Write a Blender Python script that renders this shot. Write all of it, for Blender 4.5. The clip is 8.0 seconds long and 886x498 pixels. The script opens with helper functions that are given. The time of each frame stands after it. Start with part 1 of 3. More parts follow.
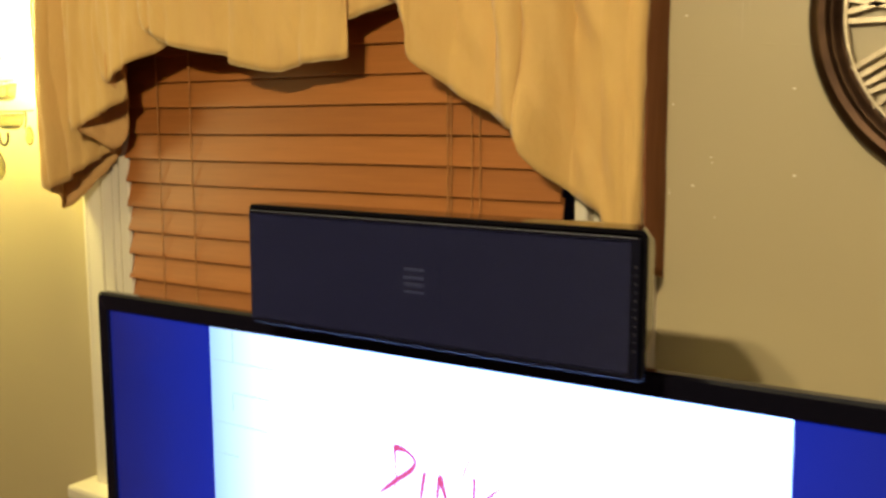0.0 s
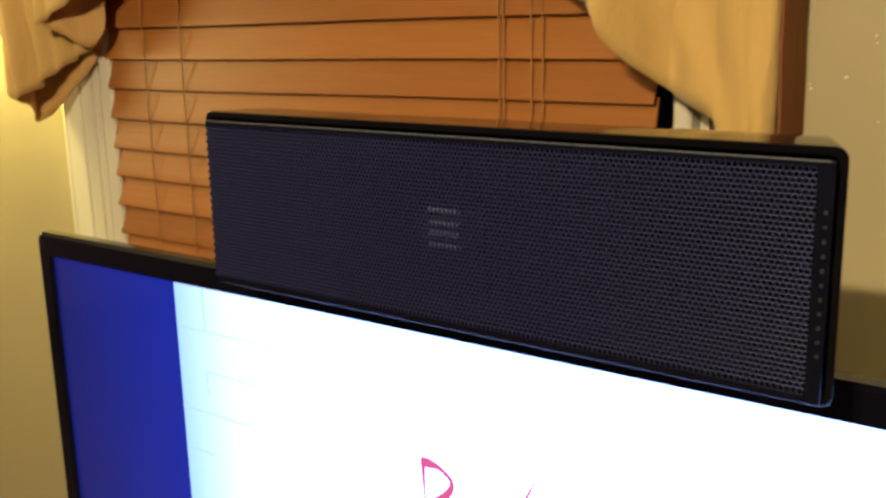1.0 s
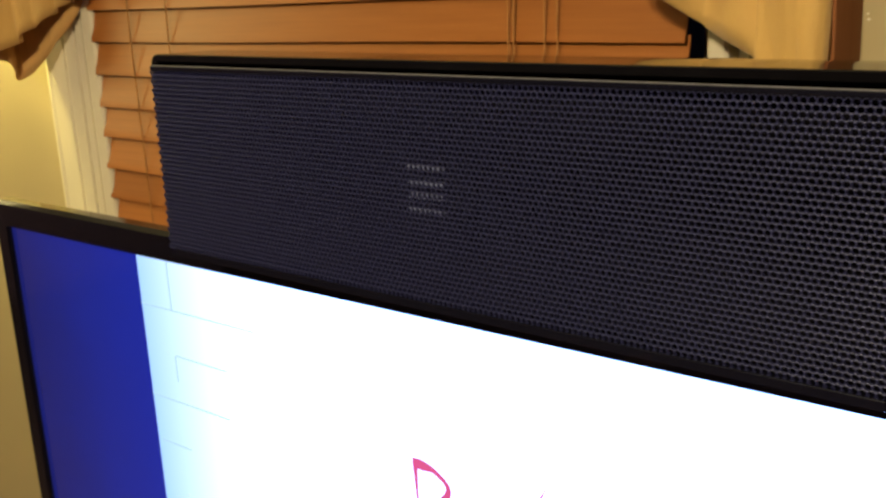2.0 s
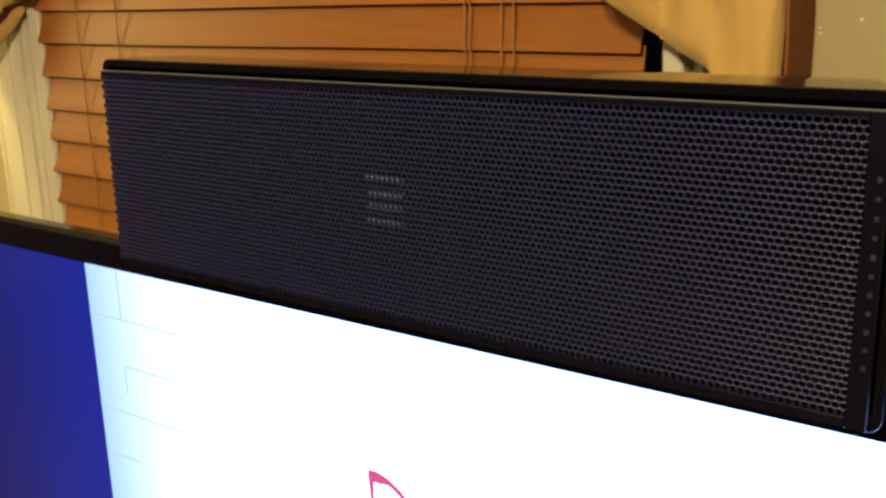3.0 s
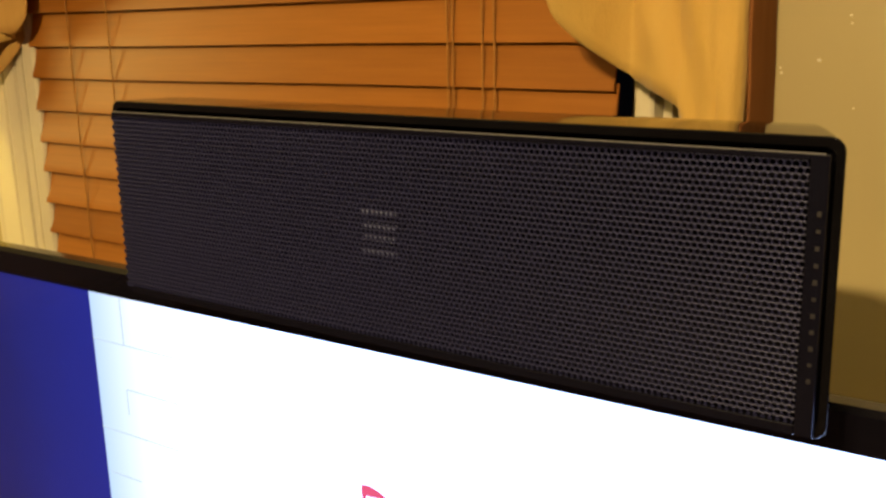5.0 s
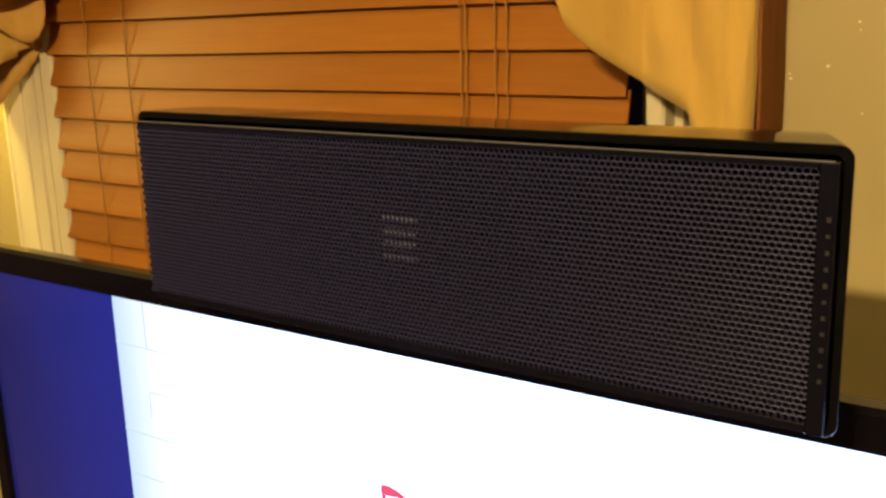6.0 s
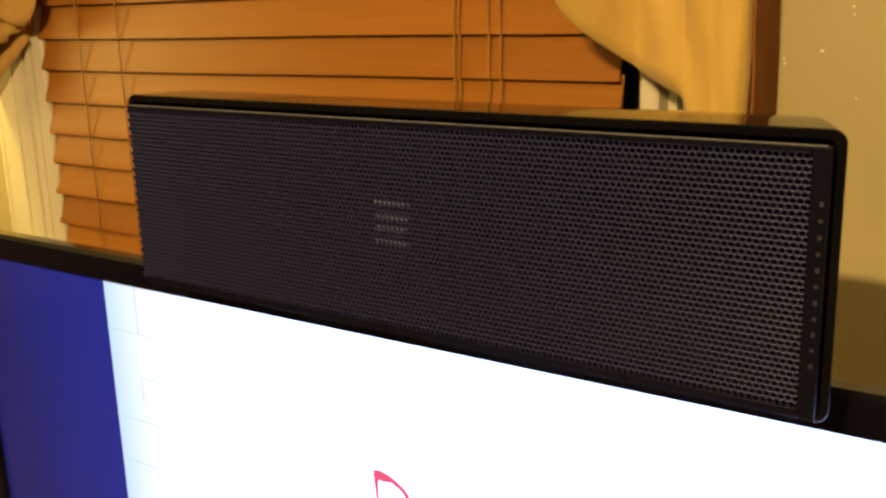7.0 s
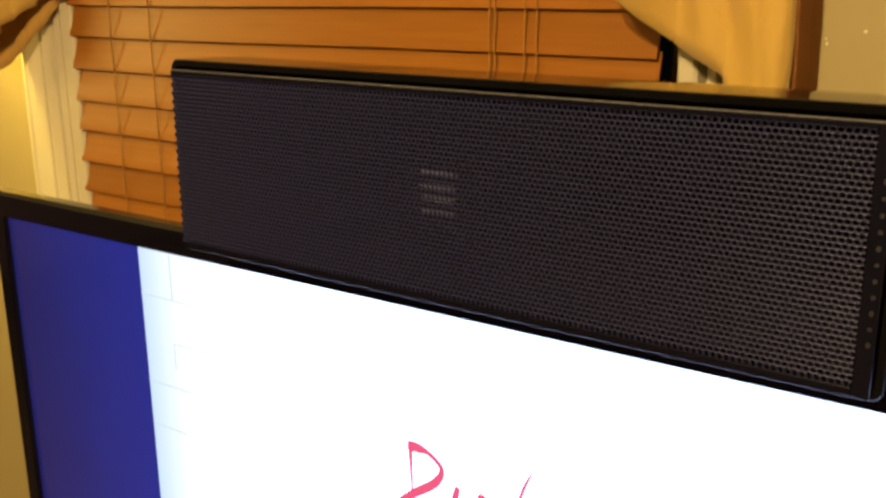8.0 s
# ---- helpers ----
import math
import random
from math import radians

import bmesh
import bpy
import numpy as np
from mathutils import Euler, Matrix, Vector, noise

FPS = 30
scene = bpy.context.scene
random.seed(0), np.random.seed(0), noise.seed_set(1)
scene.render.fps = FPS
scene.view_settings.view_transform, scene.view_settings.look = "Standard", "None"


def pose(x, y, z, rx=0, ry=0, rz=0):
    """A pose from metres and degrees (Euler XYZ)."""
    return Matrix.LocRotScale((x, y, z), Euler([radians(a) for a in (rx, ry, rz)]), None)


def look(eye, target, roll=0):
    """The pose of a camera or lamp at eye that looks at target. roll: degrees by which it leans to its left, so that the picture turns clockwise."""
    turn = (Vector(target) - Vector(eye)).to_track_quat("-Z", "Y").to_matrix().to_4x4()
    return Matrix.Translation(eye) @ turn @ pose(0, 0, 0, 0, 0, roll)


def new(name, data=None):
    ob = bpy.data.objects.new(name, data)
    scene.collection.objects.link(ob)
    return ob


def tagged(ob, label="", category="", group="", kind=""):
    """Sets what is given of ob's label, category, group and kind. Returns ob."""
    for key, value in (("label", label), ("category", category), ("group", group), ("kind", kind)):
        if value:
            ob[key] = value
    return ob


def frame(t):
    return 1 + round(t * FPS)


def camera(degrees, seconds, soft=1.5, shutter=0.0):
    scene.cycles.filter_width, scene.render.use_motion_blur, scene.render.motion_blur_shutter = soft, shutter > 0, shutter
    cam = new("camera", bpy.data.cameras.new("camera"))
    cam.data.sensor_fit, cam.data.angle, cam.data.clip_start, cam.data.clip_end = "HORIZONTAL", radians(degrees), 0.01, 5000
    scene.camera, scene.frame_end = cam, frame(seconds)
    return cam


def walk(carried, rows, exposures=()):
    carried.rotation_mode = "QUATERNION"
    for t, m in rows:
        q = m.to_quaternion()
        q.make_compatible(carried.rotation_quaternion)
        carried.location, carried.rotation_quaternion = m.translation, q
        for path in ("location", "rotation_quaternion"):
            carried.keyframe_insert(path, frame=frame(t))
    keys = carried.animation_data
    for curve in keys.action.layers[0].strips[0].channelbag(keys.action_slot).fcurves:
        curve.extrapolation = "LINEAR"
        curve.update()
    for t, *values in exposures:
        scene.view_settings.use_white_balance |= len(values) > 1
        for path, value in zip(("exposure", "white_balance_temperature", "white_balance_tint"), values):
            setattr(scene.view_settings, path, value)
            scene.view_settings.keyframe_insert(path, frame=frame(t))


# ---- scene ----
cam = camera(48.0, 8.0, soft=2.7, shutter=0.25)
PATH = [
    (0, (0.35, 0.226, 1.37), (-0.763, 1.867, 1.111), -0.3),
    (0.1, (0.320, 0.258, 1.374), (-0.814, 1.885, 1.117), -1.2),
    (0.2, (0.297, 0.285, 1.369), (-0.869, 1.885, 1.088), -1.2),
    (0.3, (0.270, 0.310, 1.369), (-0.895, 1.901, 1.037), -1.5),
    (0.4, (0.246, 0.338, 1.362), (-0.926, 1.917, 0.998), -1.9),
    (0.5, (0.228, 0.369, 1.357), (-0.958, 1.934, 0.976), -2.3),
    (0.6, (0.210, 0.398, 1.354), (-0.971, 1.968, 0.980), -1.9),
    (0.7, (0.195, 0.428, 1.347), (-0.958, 2.018, 0.968), -1.1),
    (0.8, (0.186, 0.456, 1.342), (-0.958, 2.048, 0.943), -0.6),
    (0.9, (0.177, 0.479, 1.339), (-0.978, 2.062, 0.938), -0.6),
    (1, (0.173, 0.498, 1.339), (-1.016, 2.046, 0.903), -1.4),
    (1.2, (0.159, 0.534, 1.327), (-1.048, 2.059, 0.859), -1.9),
    (1.5, (0.147, 0.571, 1.323), (-1.078, 2.064, 0.804), -2.8),
    (1.7, (0.137, 0.59, 1.319), (-1.093, 2.079, 0.802), -2.8),
    (2.8, (0.117, 0.599, 1.317), (-1.047, 2.147, 0.819), -1.5),
    (3, (0.119, 0.598, 1.32), (-1.028, 2.155, 0.812), -1.6),
    (3.5, (0.128, 0.59, 1.327), (-1.012, 2.158, 0.838), -1.7),
    (4, (0.138, 0.584, 1.332), (-0.974, 2.174, 0.848), -1.9),
    (4.2, (0.138, 0.581, 1.33), (-0.987, 2.166, 0.859), -1.8),
    (5.3, (0.142, 0.556, 1.334), (-0.977, 2.149, 0.877), -1.6),
    (5.5, (0.144, 0.553, 1.336), (-0.978, 2.144, 0.879), -1.8),
    (6, (0.143, 0.548, 1.336), (-0.993, 2.131, 0.885), -1.9),
    (6.5, (0.145, 0.549, 1.336), (-0.98, 2.135, 0.868), -1.7),
    (7, (0.143, 0.55, 1.335), (-0.981, 2.134, 0.856), -1.8),
    (7.2, (0.14, 0.553, 1.33), (-1.01, 2.119, 0.856), -2.7),
    (7.3, (0.139, 0.554, 1.331), (-1.031, 2.107, 0.864), -2.7),
    (7.5, (0.138, 0.538, 1.339), (-1.056, 2.074, 0.875), -2.6),
    (7.7, (0.137, 0.542, 1.339), (-1.037, 2.093, 0.871), -1.0),
    (8, (0.127, 0.54, 1.331), (-1.008, 2.102, 0.811), -0.6),
]
EXPOSURES = [(0, 0.17, 6200, 10), (1.0, 0.16, 6300, 10), (1.7, 0.10, 6400, 10), (3.0, 0.06, 6900, 10), (4.2, 0.06, 7700, 10), (5.4, 0.16, 9600, 10), (7.1, 0.18, 10400, 10), (7.5, 0.22, 11400, 10), (8, 0.18, 10400, 10)]
walk(cam, [(t, look(eye, target, roll)) for t, eye, target, roll in PATH], EXPOSURES)

# ---- light ----
world = bpy.data.worlds.new("night")
scene.world = world
world.use_nodes = True
wbg = world.node_tree.nodes["Background"]
wbg.inputs["Color"].default_value = (0.012, 0.015, 0.03, 1)
wbg.inputs["Strength"].default_value = 0.05


def lamp(name, place, watts, colour, size):
    data = bpy.data.lights.new(name, "POINT")
    data.energy, data.color, data.shadow_soft_size = watts, colour, size
    ob = new(name, data)
    ob.location = place
    return ob


LAMP_WARM = (1.0, 0.79, 0.46)
lamp("pendant_bulb", (0.145, -0.40, 1.96), 60, LAMP_WARM, 0.022)
lamp("pendant_bulb", (0.020, -0.40, 1.96), 37, LAMP_WARM, 0.022)
# Added fill from the left, out of view, to brighten blind and casing.
lamp("added_left_fill", (-2.10, 0.62, 1.60), 20, (1.0, 0.80, 0.30), 0.22)


# ---- materials ----
class Nodes:
    """A principled material with short calls for its nodes."""

    def __init__(self, name, rough=0.5, metal=0.0, spec=0.5):
        self.mat = bpy.data.materials.new(name)
        self.mat.use_nodes = True
        self.t = self.mat.node_tree
        self.b = self.t.nodes["Principled BSDF"]
        self.b.inputs["Roughness"].default_value = rough
        self.b.inputs["Metallic"].default_value = metal
        self.b.inputs["Specular IOR Level"].default_value = spec
        self.coord = self.t.nodes.new("ShaderNodeTexCoord").outputs["Object"]

    def link(self, a, b):
        self.t.links.new(a, b)

    def mapped(self, scale):
        n = self.t.nodes.new("ShaderNodeMapping")
        n.inputs["Scale"].default_value = scale
        self.link(self.coord, n.inputs["Vector"])
        return n.outputs["Vector"]

    def noise(self, scale, detail=4.0, stretch=(1, 1, 1), rough=0.55):
        n = self.t.nodes.new("ShaderNodeTexNoise")
        n.inputs["Scale"].default_value, n.inputs["Detail"].default_value = scale, detail
        n.inputs["Roughness"].default_value = rough
        self.link(self.mapped(stretch), n.inputs["Vector"])
        return n.outputs["Fac"]

    def ramp(self, fac, stops):
        n = self.t.nodes.new("ShaderNodeValToRGB")
        e = n.color_ramp.elements
        while len(e) < len(stops):
            e.new(0.5)
        for k, (p, c) in enumerate(stops):
            e[k].position, e[k].color = p, (*c, 1)
        self.link(fac, n.inputs["Fac"])
        return n.outputs["Color"]

    def mix(self, fac, a, b, kind="MIX"):
        n = self.t.nodes.new("ShaderNodeMix")
        n.data_type, n.blend_type = "RGBA", kind
        for k, v in ((0, fac), (6, a), (7, b)):
            if isinstance(v, (int, float)):
                n.inputs[k].default_value = v
            elif isinstance(v, tuple):
                n.inputs[k].default_value = (*v, 1)
            else:
                self.link(v, n.inputs[k])
        return n.outputs[2]

    def math(self, op, a, b):
        n = self.t.nodes.new("ShaderNodeMath")
        n.operation = op
        for k, v in ((0, a), (1, b)):
            if isinstance(v, (int, float)):
                n.inputs[k].default_value = v
            else:
                self.link(v, n.inputs[k])
        return n.outputs[0]

    def random(self):
        return self.t.nodes.new("ShaderNodeObjectInfo").outputs["Random"]

    def colour(self, c):
        if isinstance(c, tuple):
            self.b.inputs["Base Color"].default_value = (*c, 1)
        else:
            self.link(c, self.b.inputs["Base Color"])
        return self

    def rough(self, fac, lo, hi):
        n = self.t.nodes.new("ShaderNodeMapRange")
        n.inputs["To Min"].default_value, n.inputs["To Max"].default_value = lo, hi
        self.link(fac, n.inputs["Value"])
        self.link(n.outputs["Result"], self.b.inputs["Roughness"])
        return self

    def bump(self, height, strength, distance):
        n = self.t.nodes.new("ShaderNodeBump")
        n.inputs["Strength"].default_value, n.inputs["Distance"].default_value = strength, distance
        self.link(height, n.inputs["Height"])
        self.link(n.outputs["Normal"], self.b.inputs["Normal"])
        return self

    def glow(self, c, strength):
        if isinstance(c, tuple):
            self.b.inputs["Emission Color"].default_value = (*c, 1)
        else:
            self.link(c, self.b.inputs["Emission Color"])
        self.b.inputs["Emission Strength"].default_value = strength
        return self


def mat_wall():
    n = Nodes("wall_paint", 0.3, spec=0.5)
    blot = n.noise(1.1, 2)
    roller = n.noise(110, 3, (1, 1, 1.3))
    drag = n.noise(26, 3, (1, 1, 0.10))
    n.colour(n.ramp(blot, [(0.2, (0.470, 0.398, 0.230)), (0.8, (0.500, 0.426, 0.255))]))
    n.rough(drag, 0.25, 0.34)
    return n.bump(n.math("ADD", roller, n.math("MULTIPLY", drag, 0.6)), 0.07, 0.0015).mat


# Unseen walls: dark plum chosen to dim reflections and cool the fill.
def mat_bounce_wall():
    n = Nodes("plum_bounce_paint", 0.6, spec=0.3)
    return n.colour(n.ramp(n.noise(2.0, 5), [(0.3, (0.22, 0.145, 0.235)), (0.8, (0.27, 0.180, 0.285))])).bump(n.noise(90, 3), 0.2, 0.002).mat


def mat_ceiling():
    n = Nodes("ceiling_paint", 0.8)
    return n.colour(n.ramp(n.noise(6), [(0.3, (0.72, 0.70, 0.64)), (0.8, (0.78, 0.76, 0.70))])).bump(n.noise(120), 0.3, 0.003).mat


# Unseen carpet, plum as well so that its bounce tints the shadows.
def mat_floor():
    n = Nodes("carpet", 0.95)
    return n.colour(n.ramp(n.noise(260, 3), [(0.3, (0.09, 0.055, 0.080)), (0.8, (0.145, 0.090, 0.130))])).bump(n.noise(400), 0.6, 0.004).mat


def mat_trim():
    n = Nodes("cream_gloss_paint", 0.35)
    return n.colour(n.ramp(n.noise(14, 6, (1, 1, 0.25)), [(0.3, (0.70, 0.65, 0.52)), (0.8, (0.78, 0.73, 0.60))])).bump(n.noise(60, 3, (1, 1, 0.2)), 0.15, 0.002).mat


def mat_slat():
    n = Nodes("stained_slat_wood", 0.38, spec=0.4)
    grain = n.noise(34, 6, (0.22, 1, 6.0), 0.65)
    broad = n.noise(5, 4, (0.5, 1, 2.0))
    base = n.ramp(grain, [(0.25, (0.36, 0.134, 0.030)), (0.55, (0.43, 0.163, 0.038)), (0.85, (0.49, 0.195, 0.050))])
    tone = n.ramp(n.random(), [(0.0, (0.84, 0.80, 0.78)), (1.0, (1.05, 1.04, 1.02))])
    n.colour(n.mix(1.0, n.mix(n.math("MULTIPLY", broad, 0.35), base, (0.38, 0.145, 0.036)), tone, "MULTIPLY"))
    n.rough(grain, 0.34, 0.46)
    return n.bump(grain, 0.08, 0.0010).mat


def mat_cord():
    n = Nodes("braided_cord", 0.8)
    return n.colour(n.ramp(n.noise(500), [(0.3, (0.34, 0.15, 0.04)), (0.8, (0.52, 0.25, 0.08))])).bump(n.noise(900), 0.5, 0.0006).mat


def mat_fabric():
    n = Nodes("gold_curtain_fabric", 0.72, spec=0.3)
    n.b.inputs["Sheen Weight"].default_value = 0.25
    weave = n.noise(900, 2, (1, 1, 0.35))
    slub = n.noise(60, 5, (1, 1, 0.12))
    crease = n.noise(16, 5, (1.2, 1, 0.5))
    n.colour(n.mix(n.math("MULTIPLY", slub, 0.5), n.ramp(crease, [(0.3, (0.57, 0.352, 0.105)), (0.8, (0.65, 0.425, 0.145))]), (0.67, 0.475, 0.18)))
    return n.bump(n.math("ADD", n.math("MULTIPLY", weave, 0.08), n.math("ADD", n.math("MULTIPLY", slub, 0.15), crease)), 0.6, 0.009).mat


# Cloth for the right return; the dark brown holds that side's shading.
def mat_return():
    n = Nodes("shaded_return_fabric", 0.85, spec=0.15)
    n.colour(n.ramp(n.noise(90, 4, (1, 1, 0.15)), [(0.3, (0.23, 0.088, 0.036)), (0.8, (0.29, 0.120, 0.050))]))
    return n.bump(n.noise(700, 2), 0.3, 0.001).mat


def mat_reverse():
    n = Nodes("brown_fabric_reverse", 0.8, spec=0.2)
    n.colour(n.ramp(n.noise(120, 4, (1, 1, 0.2)), [(0.3, (0.57, 0.340, 0.125)), (0.8, (0.65, 0.395, 0.150))]))
    return n.bump(n.noise(700, 2), 0.3, 0.001).mat


def mat_piano():
    n = Nodes("piano_black_lacquer", 0.10, spec=0.22)
    n.b.inputs["Specular Tint"].default_value = (0.95, 0.95, 1.0, 1)
    smear = n.noise(30, 6)
    n.colour(n.ramp(smear, [(0.3, (0.003, 0.003, 0.004)), (0.8, (0.006, 0.006, 0.008))]))
    return n.rough(smear, 0.03, 0.09).mat


def mat_satin(name, c, lo, hi, spec=0.5, tint=(1.0, 1.0, 1.0)):
    n = Nodes(name, 0.5, spec=spec)
    n.b.inputs["Specular Tint"].default_value = (*tint, 1)
    grain = n.noise(300, 4)
    n.colour(n.mix(grain, c, tuple(v * 1.4 for v in c)))
    n.rough(grain, lo, hi)
    return n.bump(grain, 0.12, 0.0006).mat


def mat_metal(name, dark, light, lo, hi, scale=40):
    n = Nodes(name, 0.4, 0.85)
    w = n.noise(scale, 6)
    n.colour(n.ramp(w, [(0.3, dark), (0.75, light)]))
    n.rough(w, lo, hi)
    return n.bump(w, 0.25, 0.002).mat


def mat_glow(name, c, strength, rough=0.12):
    n = Nodes(name, rough)
    n.colour((0.01, 0.01, 0.012))
    return n.glow(c, strength).mat


def mat_picture():
    n = Nodes("screen_white_picture", 0.12)
    n.colour((0.01, 0.01, 0.012))
    sep = n.t.nodes.new("ShaderNodeSeparateXYZ")
    n.link(n.coord, sep.inputs[0])
    fade = n.t.nodes.new("ShaderNodeMapRange")
    fade.inputs["From Min"].default_value, fade.inputs["From Max"].default_value = -0.505, -0.36
    n.link(sep.outputs["X"], fade.inputs["Value"])
    return n.glow(n.ramp(fade.outputs["Result"], [(0.0, (0.082, 0.140, 0.250)), (0.35, (0.155, 0.212, 0.33)), (1.0, (0.30, 0.47, 1.0))]), 5.0).mat


def mat_bar():
    n = Nodes("screen_blue_bar", 0.12)
    n.colour((0.01, 0.01, 0.012))
    sep = n.t.nodes.new("ShaderNodeSeparateXYZ")
    n.link(n.coord, sep.inputs[0])
    # Brighter blue near the white picture paints its halo into the bars.
    away = n.math("ABSOLUTE", n.math("ADD", sep.outputs["X"], 0.175), 0.0)
    halo = n.t.nodes.new("ShaderNodeMapRange")
    halo.inputs["From Min"].default_value, halo.inputs["From Max"].default_value = 0.33, 0.50
    n.link(away, halo.inputs["Value"])
    uneven = n.math("ADD", halo.outputs["Result"], n.math("MULTIPLY", n.math("SUBTRACT", n.noise(9, 3), 0.5), 0.5))
    return n.glow(n.ramp(uneven, [(0.0, (0.004, 0.020, 0.40)), (0.5, (0.005, 0.017, 0.30)), (1.0, (0.007, 0.012, 0.17))]), 0.76).mat


def mat_glass():
    n = Nodes("window_glass", 0.02)
    n.colour((0.9, 0.95, 0.95))
    n.b.inputs["Transmission Weight"].default_value = 1.0
    return n.mat


def mat_tinted(name, c, rough):
    n = Nodes(name, rough)
    n.colour(n.ramp(n.noise(90, 4), [(0.3, tuple(v * 0.85 for v in c)), (0.8, c)]))
    n.b.inputs["Transmission Weight"].default_value = 0.92
    return n.mat


DARK = mat_bounce_wall()
WALL, CEIL, FLOOR, TRIM = mat_wall(), mat_ceiling(), mat_floor(), mat_trim()
SLAT, CORD, FABRIC, REVERSE, RETURN = mat_slat(), mat_cord(), mat_fabric(), mat_reverse(), mat_return()
PALE_HEM = mat_satin("pale_hem_thread", (0.52, 0.40, 0.20), 0.6, 0.8)
PIANO = mat_piano()
# The grille's blue base and tint stand in for bloom from the screen.
GRILLE = mat_satin("blue_bloom_black_metal", (0.019, 0.022, 0.078), 0.36, 0.46, 0.70, (0.68, 0.74, 1.0))
RIM = mat_satin("dark_satin_metal", (0.0035, 0.0038, 0.009), 0.15, 0.28, 0.5, (0.72, 0.78, 1.0))
EDGE_GLINT = mat_satin("grey_edge_glint", (0.13, 0.135, 0.17), 0.3, 0.45)
FELT = mat_satin("dark_felt", (0.003, 0.003, 0.005), 0.8, 0.95, 0.04)
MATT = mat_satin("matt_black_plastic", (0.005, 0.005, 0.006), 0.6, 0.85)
BEZEL = mat_satin("gloss_black_plastic", (0.003, 0.003, 0.006), 0.04, 0.10, 0.4, (0.72, 0.78, 1.0))
GREY_MARK = mat_satin("grey_print", (0.016, 0.016, 0.024), 0.4, 0.6)
PLEAT = mat_satin("dull_pleat_foil", (0.16, 0.19, 0.33), 0.2, 0.35)
IRON = mat_metal("dark_wrought_iron", (0.03, 0.022, 0.015), (0.08, 0.06, 0.035), 0.35, 0.6)
BRONZE = mat_metal("aged_bronze", (0.035, 0.018, 0.010), (0.085, 0.046, 0.023), 0.28, 0.5, 25)
BRASS = mat_metal("worn_gold_leaf", (0.32, 0.265, 0.165), (0.50, 0.43, 0.30), 0.28, 0.5, 60)
WOOD = mat_satin("dark_cabinet_wood", (0.06, 0.03, 0.018), 0.4, 0.6)
GLASS = mat_glass()
SHADE = mat_glow("lit_lamp_glass", (1.0, 0.83, 0.24), 380.0, 0.3)
CUP = mat_tinted("pale_cup_glass", (0.86, 0.88, 0.70), 0.12)
AMBER = mat_tinted("greenish_drop_glass", (0.74, 0.72, 0.42), 0.10)
PICTURE = mat_picture()
BLUE = mat_bar()
PINK = mat_glow("screen_pink_ink", (0.76, 0.10, 0.29), 0.95)
PALE = mat_glow("screen_pale_line", (0.46, 0.68, 0.92), 0.95)
CHIP = mat_satin("white_filler", (0.72, 0.70, 0.62), 0.3, 0.5)


# ---- mesh helpers ----
def part(name, bm, material, parent=None, label="", smooth=False):
    me = bpy.data.meshes.new(name)
    bm.normal_update()
    bm.to_mesh(me)
    bm.free()
    me.materials.append(material)
    if smooth:
        me.shade_smooth()
        me.set_sharp_from_angle(angle=radians(40))
    ob = new(name, me)
    if parent is not None:
        ob.parent = parent
    if label:
        ob["label"] = label
    return ob


def raw(name, verts, faces, material, parent=None, label="", smooth=False):
    me = bpy.data.meshes.new(name)
    me.from_pydata(verts, [], faces)
    me.materials.append(material)
    if smooth:
        me.shade_smooth()
        me.set_sharp_from_angle(angle=radians(50))
    ob = new(name, me)
    if parent is not None:
        ob.parent = parent
    if label:
        ob["label"] = label
    return ob


def empty(name, label, category, group="", kind=""):
    return tagged(new(name), label, category, group, kind)


def box(x0, x1, y0, y1, z0, z1, bevel=0.0, bm=None, seg=2):
    bm = bm or bmesh.new()
    m = Matrix.LocRotScale(((x0 + x1) / 2, (y0 + y1) / 2, (z0 + z1) / 2), None, (x1 - x0, y1 - y0, z1 - z0))
    made = bmesh.ops.create_cube(bm, size=1.0, matrix=m)["verts"]
    if bevel:
        edges = list({e for v in made for e in v.link_edges})
        bmesh.ops.bevel(bm, geom=edges, offset=bevel, segments=seg, affect="EDGES", profile=0.5)
    return bm


def rounded(x0, x1, z0, z1, r, n=6):
    """Points of a rounded rectangle in x and z, counter-clockwise seen from -y."""
    out = []
    for cx, cz, a0 in ((x1 - r, z0 + r, -90), (x1 - r, z1 - r, 0), (x0 + r, z1 - r, 90), (x0 + r, z0 + r, 180)):
        for k in range(n + 1):
            a = radians(a0 + 90 * k / n)
            out.append((cx + r * math.cos(a), cz + r * math.sin(a)))
    return out


def loft(bm, loops, close_first=False, close_last=False, wrap=False):
    """Joins loops of equally many points by quads."""
    rows = [[bm.verts.new(p) for p in loop] for loop in loops]
    pairs = list(zip(rows, rows[1:])) + ([(rows[-1], rows[0])] if wrap else [])
    for a, b in pairs:
        for k in range(len(a)):
            q = (k + 1) % len(a)
            bm.faces.new((a[k], a[q], b[q], b[k]))
    if close_first:
        bm.faces.new(rows[0])
    if close_last:
        bm.faces.new(rows[-1][::-1])
    bmesh.ops.recalc_face_normals(bm, faces=bm.faces)
    return bm


